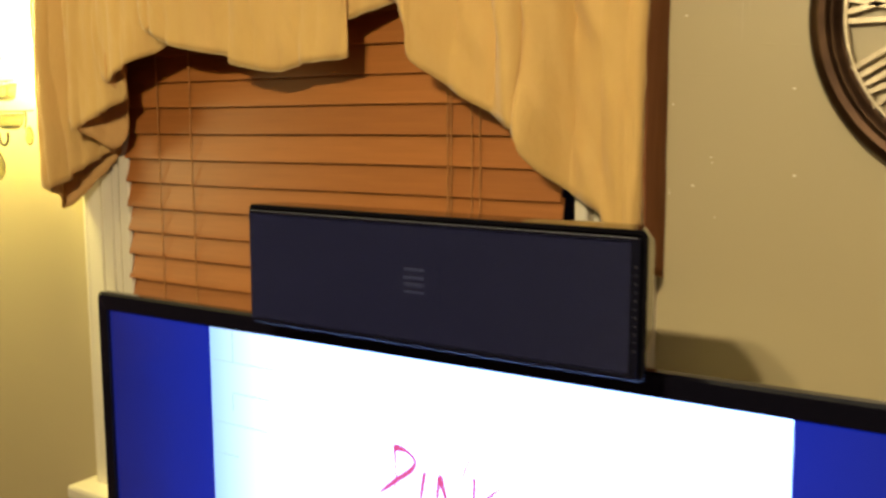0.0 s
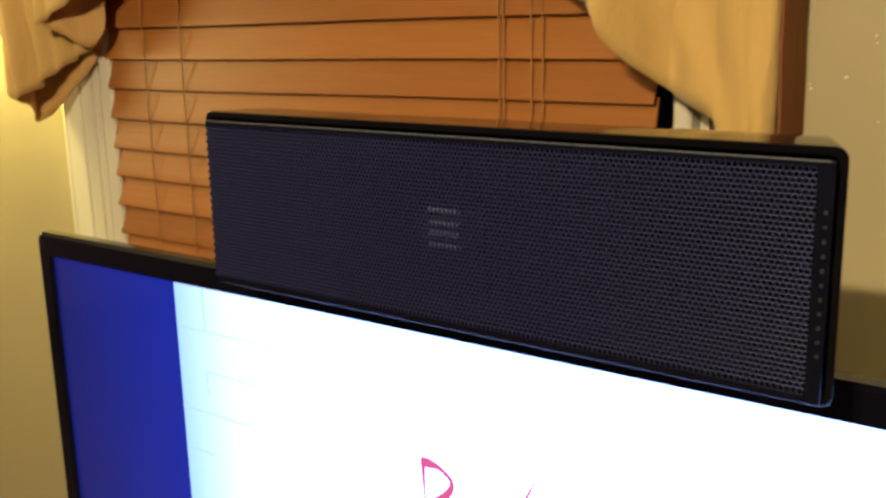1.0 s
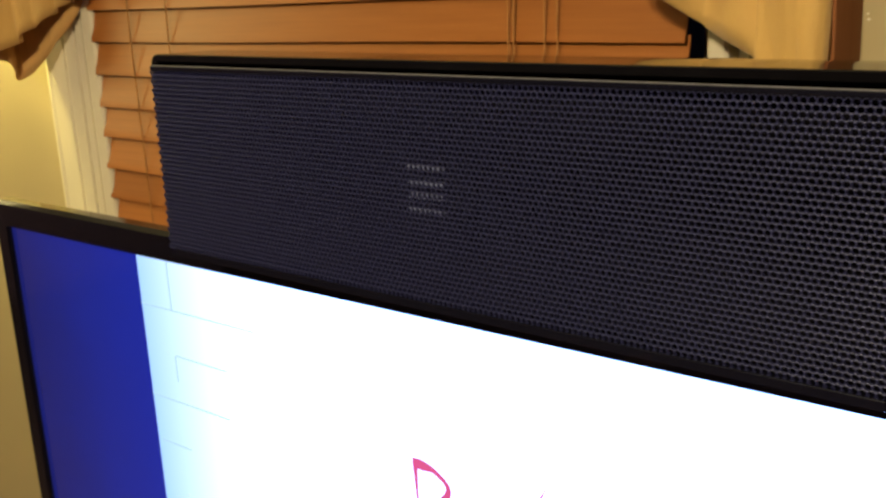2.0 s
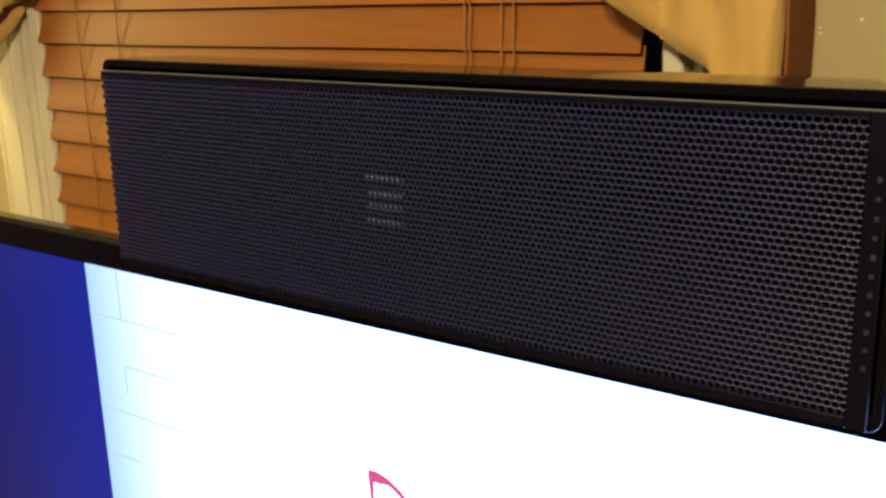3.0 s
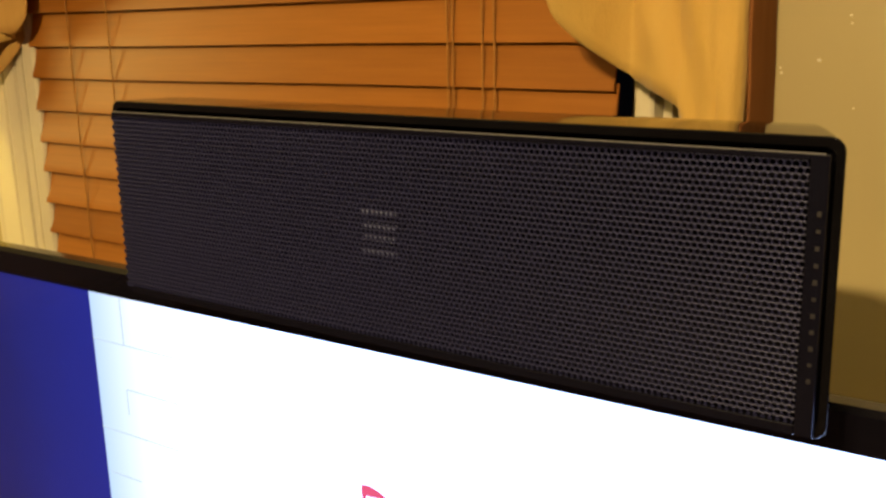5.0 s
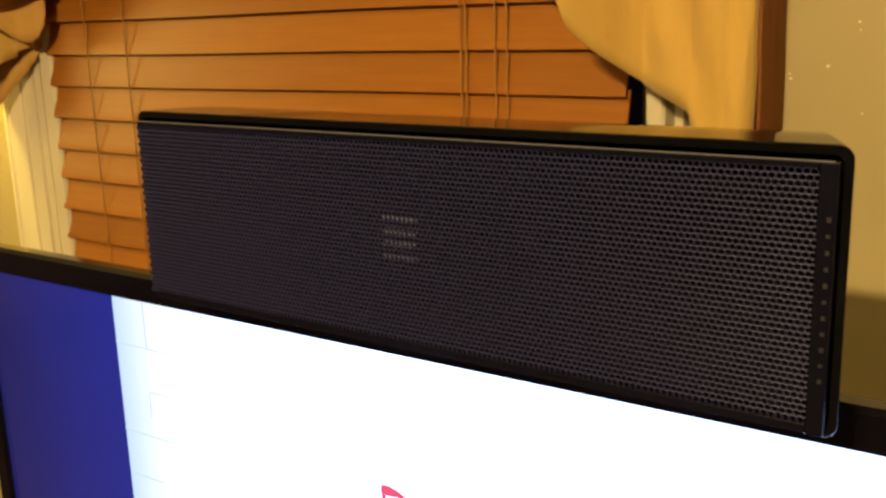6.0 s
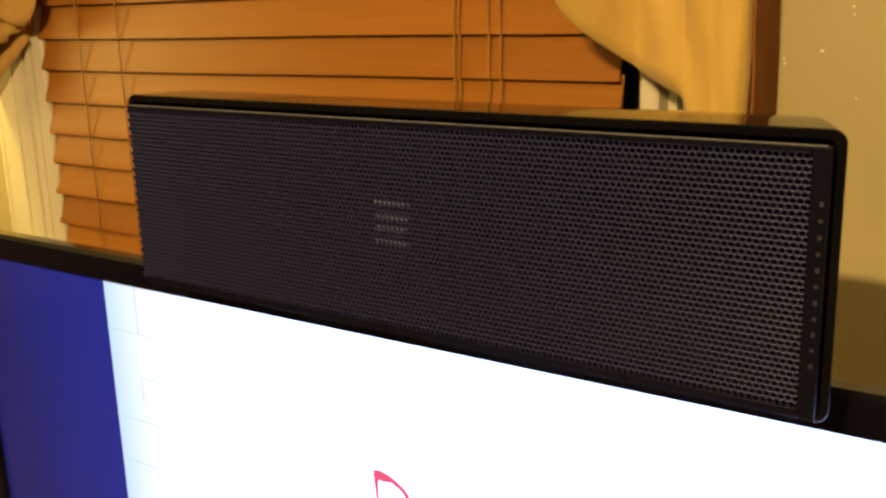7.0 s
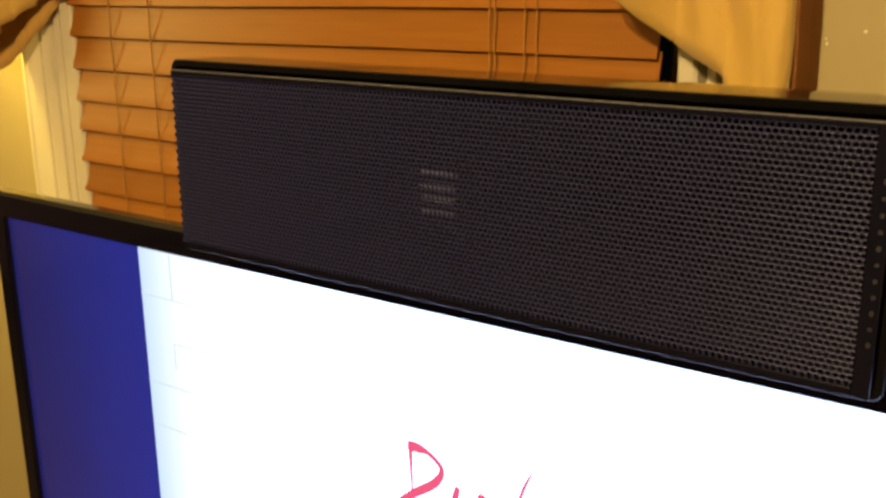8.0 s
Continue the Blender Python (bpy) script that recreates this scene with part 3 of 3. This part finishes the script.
stroke([(-0.1445, 1.051), (-0.152, 1.036), (-0.158, 1.014), (-0.161, 0.980)], [0.0005, 0.0018, 0.001, 0.001])
stroke([(-0.1425, 1.027), (-0.143, 1.012), (-0.146, 0.980)], [0.003, 0.003, 0.002])
stroke([(-0.111, 1.025), (-0.124, 1.013), (-0.140, 0.996), (-0.120, 0.980)], [0.001, 0.003, 0.003, 0.003])
part("neck", box(-0.24, -0.11, TY + 0.02, TY + 0.06, TZ0 - 0.05, TZ0 + 0.03, 0.006), MATT, tv)
part("base", box(-0.42, 0.07, TY - 0.10, TY + 0.14, TZ0 - 0.066, TZ0 - 0.048, 0.006), BEZEL, tv)

# low cabinet that carries the television
cabinet = empty("media_cabinet", "plain low dark wooden cabinet under the television", "cabinet")
cz = TZ0 - 0.066
part("body", box(-0.80, 0.45, TY - 0.14, WY - 0.03, 0.06, cz - 0.022, 0.003), WOOD, cabinet)
part("top", box(-0.82, 0.47, TY - 0.16, WY - 0.02, cz - 0.022, cz, 0.004), WOOD, cabinet)
part("plinth", box(-0.78, 0.43, TY - 0.11, WY - 0.04, 0.0, 0.06), WOOD, cabinet)

# ---- speaker ----
QX0, QX1, QZ0, QZ1, QY, QD = -0.380, 0.0505, 1.1640, 1.2860, 0.950, 0.100
speaker = empty("centre_speaker", "glossy black centre speaker with perforated metal grille on the television", "speaker")


def ring(ix, iz, r):
    return rounded(QX0 + ix, QX1 - ix, QZ0 + iz, QZ1 - iz, r, 8)


loops = ((ring(0.060, 0.030, 0.006), QD), (ring(0.0345, 0.0170, 0.006), QD), (ring(0.0335, 0.0160, 0.006), QD - 0.002), (ring(0.0290, 0.0110, 0.006), 0.080), (ring(0.0235, 0.0055, 0.006), 0.062),
         (ring(0.0175, 0.0006, 0.006), 0.043), (ring(0.0122, 0.0, 0.006), 0.030), (ring(0.0070, 0.0, 0.006), 0.018), (ring(0.0020, 0.0, 0.006), 0.006), (ring(0.0003, 0.0, 0.006), 0.0014), (ring(0.0, 0.0, 0.006), 0.0007),
         (ring(0.0001, 0.0001, 0.0059), 0.0004), (ring(0.0003, 0.0003, 0.0057), 0.0001), (ring(0.0006, 0.0006, 0.0054), 0.0), (ring(0.0010, 0.0010, 0.0050), 0.0), (ring(0.0034, 0.0040, 0.004), 0.0), (ring(0.0040, 0.0048, 0.0035), 0.0012), (ring(0.0040, 0.0048, 0.0035), 0.013))
part("body", loft(bmesh.new(), [[(x, QY + d, z) for x, z in lp] for lp, d in loops], True, True), PIANO, speaker, "piano black lacquered cabinet with tapering back", True)

# perforated grille: hexagon cells with a round hole each
GX0, GX1, GZ0, GZ1, GY = QX0 + 0.0030, QX1 - 0.0042, QZ0 + 0.0022, QZ1 - 0.0062, QY - 0.0045
HP = 0.00300
HX0, HX1, HZ0, HZ1 = GX0 + 0.0012, GX1 - 0.0072, GZ0 + 0.0040, GZ1 - 0.0026


def perforated():
    verts, faces = [], []
    rise = HP * math.sqrt(3) / 2
    cell, hole = HP / math.sqrt(3), 0.478 * HP
    nz, nx = int((HZ1 - HZ0) / rise), int((HX1 - HX0) / HP)
    outer = [(math.sin(k * math.pi / 3), math.cos(k * math.pi / 3)) for k in range(6)]
    inner = [(math.sin((k + 0.5) * math.pi / 3), math.cos((k + 0.5) * math.pi / 3)) for k in range(6)]
    for j in range(nz):
        for i in range(nx):
            cx, cz = HX0 + (i + 0.5 + 0.5 * (j % 2)) * HP, HZ0 + (j + 0.6) * rise
            b = len(verts)
            verts += [(cx + s * cell, GY + (-0.00014 if k % 2 else 0.00030), cz + c * cell) for k, (s, c) in enumerate(outer)]
            verts += [(cx + s * hole, GY + 0.00005, cz + c * hole) for s, c in inner]
            verts += [(cx + s * hole, GY + 0.0015, cz + c * hole) for s, c in inner]
            for k in range(6):
                q = (k + 1) % 6
                faces.append((b + k, b + 6 + (k + 5) % 6, b + 6 + k))
                faces.append((b + k, b + 6 + k, b + q))
                faces.append((b + 6 + k, b + 12 + k, b + 12 + q, b + 6 + q))
    return verts, faces, HX0 + (nx + 0.5) * HP, HZ0 + (nz + 0.3) * rise


gv, gf, hx1, hz1 = perforated()
grille = raw("grille", gv, gf, GRILLE, speaker, "black perforated metal grille")
edge = [(HX0 + 0.0008, HZ0 + 0.0004), (hx1 - 0.0008, HZ0 + 0.0004), (hx1 - 0.0008, hz1 - 0.0004), (HX0 + 0.0008, hz1 - 0.0004)]
bm = bmesh.new()
for b in ((edge[1][0], GX1, GZ0, GZ1, 0.0050), (GX0 + 0.006, edge[1][0], GZ0, edge[0][1], 0.0050), (edge[0][0], edge[1][0], edge[2][1], GZ1, 0.0050)):
    box(b[0], b[1], GY - 0.0004, GY + b[4], b[2], b[3], 0.0005, bm, 2)
part("grille_rim", bm, RIM, grille)
# Thin pale tube draws the highlight along the grille's top edge.
part("grille_glint", tube([(GX0 + 0.0035, GY + 0.0002, GZ1), (GX1 - 0.002, GY + 0.0002, GZ1)], 0.00035, 8), EDGE_GLINT, grille, "pale grey line for the highlight on the top edge", True)
bm = bmesh.new()
for k in range(11):
    z = 1.190 + 0.0067 * k
    w = (0.0009, 0.0007, 0.0010, 0.0008)[k % 4]
    box(0.0436 - 0.0008, 0.0436 + 0.0008, GY - 0.0007, GY - 0.0003, z - w, z + w, bm=bm)
part("maker_mark", bm, GREY_MARK, grille, "row of small grey marks")
part("baffle", box(QX0 + 0.0045, QX1 - 0.0045, QY + 0.0095, QY + 0.0125, QZ0 + 0.0055, QZ1 - 0.0055), FELT, speaker, "dark front board behind the grille")
tweeter = part("tweeter", box(-0.196, -0.150, QY + 0.0065, QY + 0.0098, 1.197, 1.244, 0.001), FELT, speaker, "square folded-foil tweeter behind the grille")
for k in range(4):
    part("pleat", box(-0.188, -0.166, QY + 0.0028, QY + 0.0062, 1.2125 + 0.0069 * k, 1.2152 + 0.0069 * k, 0.0008), PLEAT, tweeter, "thin dull silver strip")
for fx in (QX0 + 0.055, QX1 - 0.055):
    part("rubber_foot", lathe([(0.0, 0.0), (0.0045, 0.0), (0.0045, QZ0 - TZ1 + 0.012), (0.0, QZ0 - TZ1 + 0.012)], (fx, TY + 0.0075, TZ1), n=12), MATT, speaker)

# it sits with its right end a touch lower
pivot = Vector((QX0, QY, QZ0))
speaker.matrix_basis = Matrix.Translation(pivot) @ Matrix.Rotation(radians(0.35), 4, "Y") @ Matrix.Translation(-pivot)

# ---- clock ----
CX, CZ, CR = 0.2555, 1.483, 0.1970
clock = empty("wall_clock", "round bronze openwork wall clock on the tan wall", "clock")
prof = [(CR - 0.004, 0.0), (CR, 0.006), (CR, 0.016), (CR - 0.004, 0.022), (CR - 0.012, 0.026), (CR - 0.019, 0.024), (CR - 0.023, 0.017), (CR - 0.027, 0.016), (CR - 0.030, 0.012), (CR - 0.034, 0.011), (CR - 0.036, 0.006), (CR - 0.036, 0.0)]
part("outer_ring", lathe(prof, (CX, WY - 0.001, CZ), "y", 72), BRONZE, clock, "dark aged bronze rim", True)
lip = [(CR - 0.0345, 0.010), (CR - 0.036, 0.013), (CR - 0.039, 0.013), (CR - 0.0405, 0.010), (CR - 0.039, 0.006), (CR - 0.0345, 0.006), (CR - 0.0345, 0.010)]
part("inner_lip", lathe(lip, (CX, WY - 0.001, CZ), "y", 72), BRASS, clock, "worn gold inner lip", True)
hub = [(0.088, 0.008), (0.090, 0.013), (0.096, 0.013), (0.098, 0.008), (0.088, 0.008)]
part("inner_ring", lathe(hub, (CX, WY - 0.001, CZ), "y", 64), BRASS, clock, smooth=True)
NUMERALS = ["XII", "I", "II", "III", "IV", "V", "VI", "VII", "VIII", "IX", "X", "XI"]
for h, text in enumerate(NUMERALS):
    bm = bmesh.new()
    width = {"I": 0.011, "V": 0.022, "X": 0.022}
    x = -sum(width[c] for c in text) / 2
    r0, r1 = 0.096, CR - 0.036
    for c in text:
        w = width[c]
        bars = {"I": [(x + w / 2, x + w / 2)], "V": [(x + w / 2, x + 0.003), (x + w / 2, x + w - 0.003)], "X": [(x + 0.003, x + w - 0.003), (x + w - 0.003, x + 0.003)]}[c]
        for a, b in bars:
            d = Vector((b - a, 0, r1 - r0))
            m = Matrix.Translation(((a + b) / 2, 0, (r0 + r1) / 2)) @ Matrix.Rotation(math.atan2(d.x, d.z), 4, "Y") @ Matrix.Diagonal((0.0055, 0.004, d.length, 1))
            bmesh.ops.create_cube(bm, size=1.0, matrix=m)
        x += w
    bmesh.ops.transform(bm, matrix=Matrix.Translation((CX, WY - 0.011, CZ)) @ Matrix.Rotation(radians(30 * h), 4, "Y"), verts=bm.verts)
    part("numeral", bm, BRASS, clock, "gold roman numeral")
part("pivot", lathe([(0.0, 0.0), (0.014, 0.0), (0.014, 0.016), (0.006, 0.019), (0.0, 0.019)], (CX, WY - 0.001, CZ), "y", 24), BRONZE, clock)
for ang, length, w in ((305, 0.075, 0.008), (60, 0.11, 0.006)):
    bm = bmesh.new()
    bmesh.ops.create_cube(bm, size=1.0, matrix=Matrix.Translation((CX, WY - 0.018, CZ)) @ Matrix.Rotation(radians(ang), 4, "Y") @ Matrix.Translation((0, 0, length / 2)) @ Matrix.Diagonal((w, 0.002, length, 1)))
    part("clock_hand", bm, BRONZE, clock)
for a in (0, 90, 180, 270):
    c, s = math.cos(radians(a)), math.sin(radians(a))
    part("spoke", tube([(CX + 0.012 * c, WY - 0.007, CZ + 0.012 * s), (CX + 0.092 * c, WY - 0.007, CZ + 0.092 * s)], 0.003, 8), BRONZE, clock)

# ---- sconce ----
LX, LY = -1.365, WY - 0.085
sconce = empty("wall_sconce", "lit wrought iron wall sconce with glass cups and drops", "wall lamp")
part("backplate", lathe([(0.0, 0.012), (0.018, 0.012), (0.030, 0.007), (0.036, 0.0)], (LX - 0.270, WY - 0.0005, 1.40), "y", 32), IRON, sconce, smooth=True)
stem = spline([(LX - 0.270, WY - 0.012, 1.40), (LX - 0.18, LY + 0.03, 1.39), (LX - 0.105, LY, 1.405), (LX - 0.085, LY, 1.44), (LX - 0.02, LY, 1.475), (LX + 0.015, LY, 1.488)], 8)
part("stem", tube(stem, 0.004, 8), IRON, sconce, smooth=True)
part("scroll", tube([(LX - 0.052 + 0.016 * (1 - k / 30) * math.cos(k * 0.4), LY, 1.458 + 0.016 * (1 - k / 30) * math.sin(k * 0.4)) for k in range(26)], 0.003, 8), IRON, sconce, smooth=True)
part("shade", lathe([(0.010, 0.0), (0.024, 0.006), (0.036, 0.030), (0.042, 0.070), (0.052, 0.110), (0.049, 0.110), (0.039, 0.070), (0.033, 0.032), (0.010, 0.004)], (LX + 0.015, LY, 1.495), n=28), SHADE, sconce, "glowing frosted glass shade", True)


def tier(x0, x1, z, cup_x, cup_r, cup_h):
    """An iron bar with a hooked end that carries a frosted glass cup."""
    run = spline([(x0, LY, z), ((x0 + x1) / 2, LY, z + 0.001), (x1 - 0.006, LY, z), (x1, LY, z - 0.006), (x1 - 0.001, LY, z - 0.020), (x1 - 0.006, LY, z - 0.030)], 6)
    bar = part("bar", tube(run, 0.0017, 8), IRON, sconce, smooth=True)
    part("thin_bar", tube([(x1 - 0.01, LY, z + 0.001), (x1 + 0.022, LY, z + 0.002)], 0.0014, 6), IRON, bar)
    part("glass_cup", lathe([(0.0, 0.0), (cup_r * 0.55, 0.001), (cup_r * 0.85, cup_h * 0.25), (cup_r, cup_h), (cup_r - 0.002, cup_h), (cup_r * 0.8, cup_h * 0.3), (0.0, 0.003)], (cup_x, LY, z - cup_h - 0.004), n=28), CUP, sconce, "pale clear glass cup", True)
    part("cup_ring", lathe([(cup_r + 0.001, 0.0), (cup_r + 0.003, 0.0015), (cup_r + 0.001, 0.003), (cup_r - 0.001, 0.0015), (cup_r + 0.001, 0.0)], (cup_x, LY, z - 0.006), n=28), IRON, sconce, smooth=True)


tier(LX - 0.100, LX + 0.028, 1.442, LX + 0.018, 0.022, 0.032)
tier(LX - 0.010, LX + 0.080, 1.387, LX + 0.030, 0.026, 0.028)
part("lower_bar", tube([(LX - 0.075, LY, 1.354), (LX - 0.010, LY, 1.354)], 0.0018, 8), IRON, sconce)
part("post", tube([(LX - 0.031, LY, 1.354), (LX - 0.032, LY, 1.318)], 0.0034, 8), IRON, sconce)
for cx in (LX + 0.008, LX - 0.071):
    part("loop", tube([(cx + 0.014 * math.cos(a), LY, 1.343 + 0.017 * math.sin(a)) for a in (0.3 * k - 3.5 for k in range(14))], 0.0024, 8), IRON, sconce, smooth=True)
for dx, dz, size in ((LX - 0.012, 1.316, 1.25), (LX - 0.062, 1.326, 1.0), (LX + 0.088, 1.362, 0.8)):
    part("drop", lathe([(0.0, 0.0), (0.004, -0.004), (0.009 * size, -0.018 * size), (0.009 * size, -0.032 * size), (0.004, -0.042 * size), (0.0, -0.045 * size)], (dx, LY, dz), n=12), AMBER, sconce, "clear greenish glass drop", True)

# ---- unseen stand for the fill light added at the left ----
added_left_lamp = empty("added_left_lamp", "unseen floor lamp added to brighten the window from the left", "lamp")
part("base", lathe([(0.0, 0.0), (0.13, 0.0), (0.13, 0.012), (0.03, 0.025), (0.0, 0.025)], (-2.10, 0.62, 0.0), n=32), BRONZE, added_left_lamp, smooth=True)
part("pole", tube([(-2.10, 0.62, 0.02), (-2.10, 0.62, 1.37)], 0.010, 12), BRONZE, added_left_lamp, smooth=True)
part("socket", lathe([(0.0, 0.0), (0.018, 0.0), (0.020, 0.03), (0.0, 0.03)], (-2.10, 0.62, 1.36), n=20), BRONZE, added_left_lamp, smooth=True)

# ---- pendant behind the viewer ----
PX, PY, PZ = 0.0825, -0.40, 1.96
pendant = empty("pendant_light", "plain dark metal pendant with two shaded bulbs", "ceiling lamp")
part("canopy", lathe([(0.0, 0.0), (0.07, 0.0), (0.065, -0.02), (0.02, -0.032), (0.0, -0.032)], (PX, PY, ZC), n=32), BRONZE, pendant, smooth=True)
part("stem", tube([(PX, PY, ZC - 0.03), (PX, PY, PZ + 0.14)], 0.006, 8), BRONZE, pendant)
part("crossbar", tube([(PX - 0.0625, PY, PZ + 0.14), (PX + 0.0625, PY, PZ + 0.14)], 0.006, 8), BRONZE, pendant)
for bx in (PX - 0.0625, PX + 0.0625):
    part("shade", lathe([(0.012, 0.145), (0.030, 0.138), (0.046, 0.10), (0.054, 0.05), (0.052, 0.05), (0.044, 0.098), (0.028, 0.135), (0.012, 0.142)], (bx, PY, PZ), n=28), BRONZE, pendant, "dark metal shade", True)
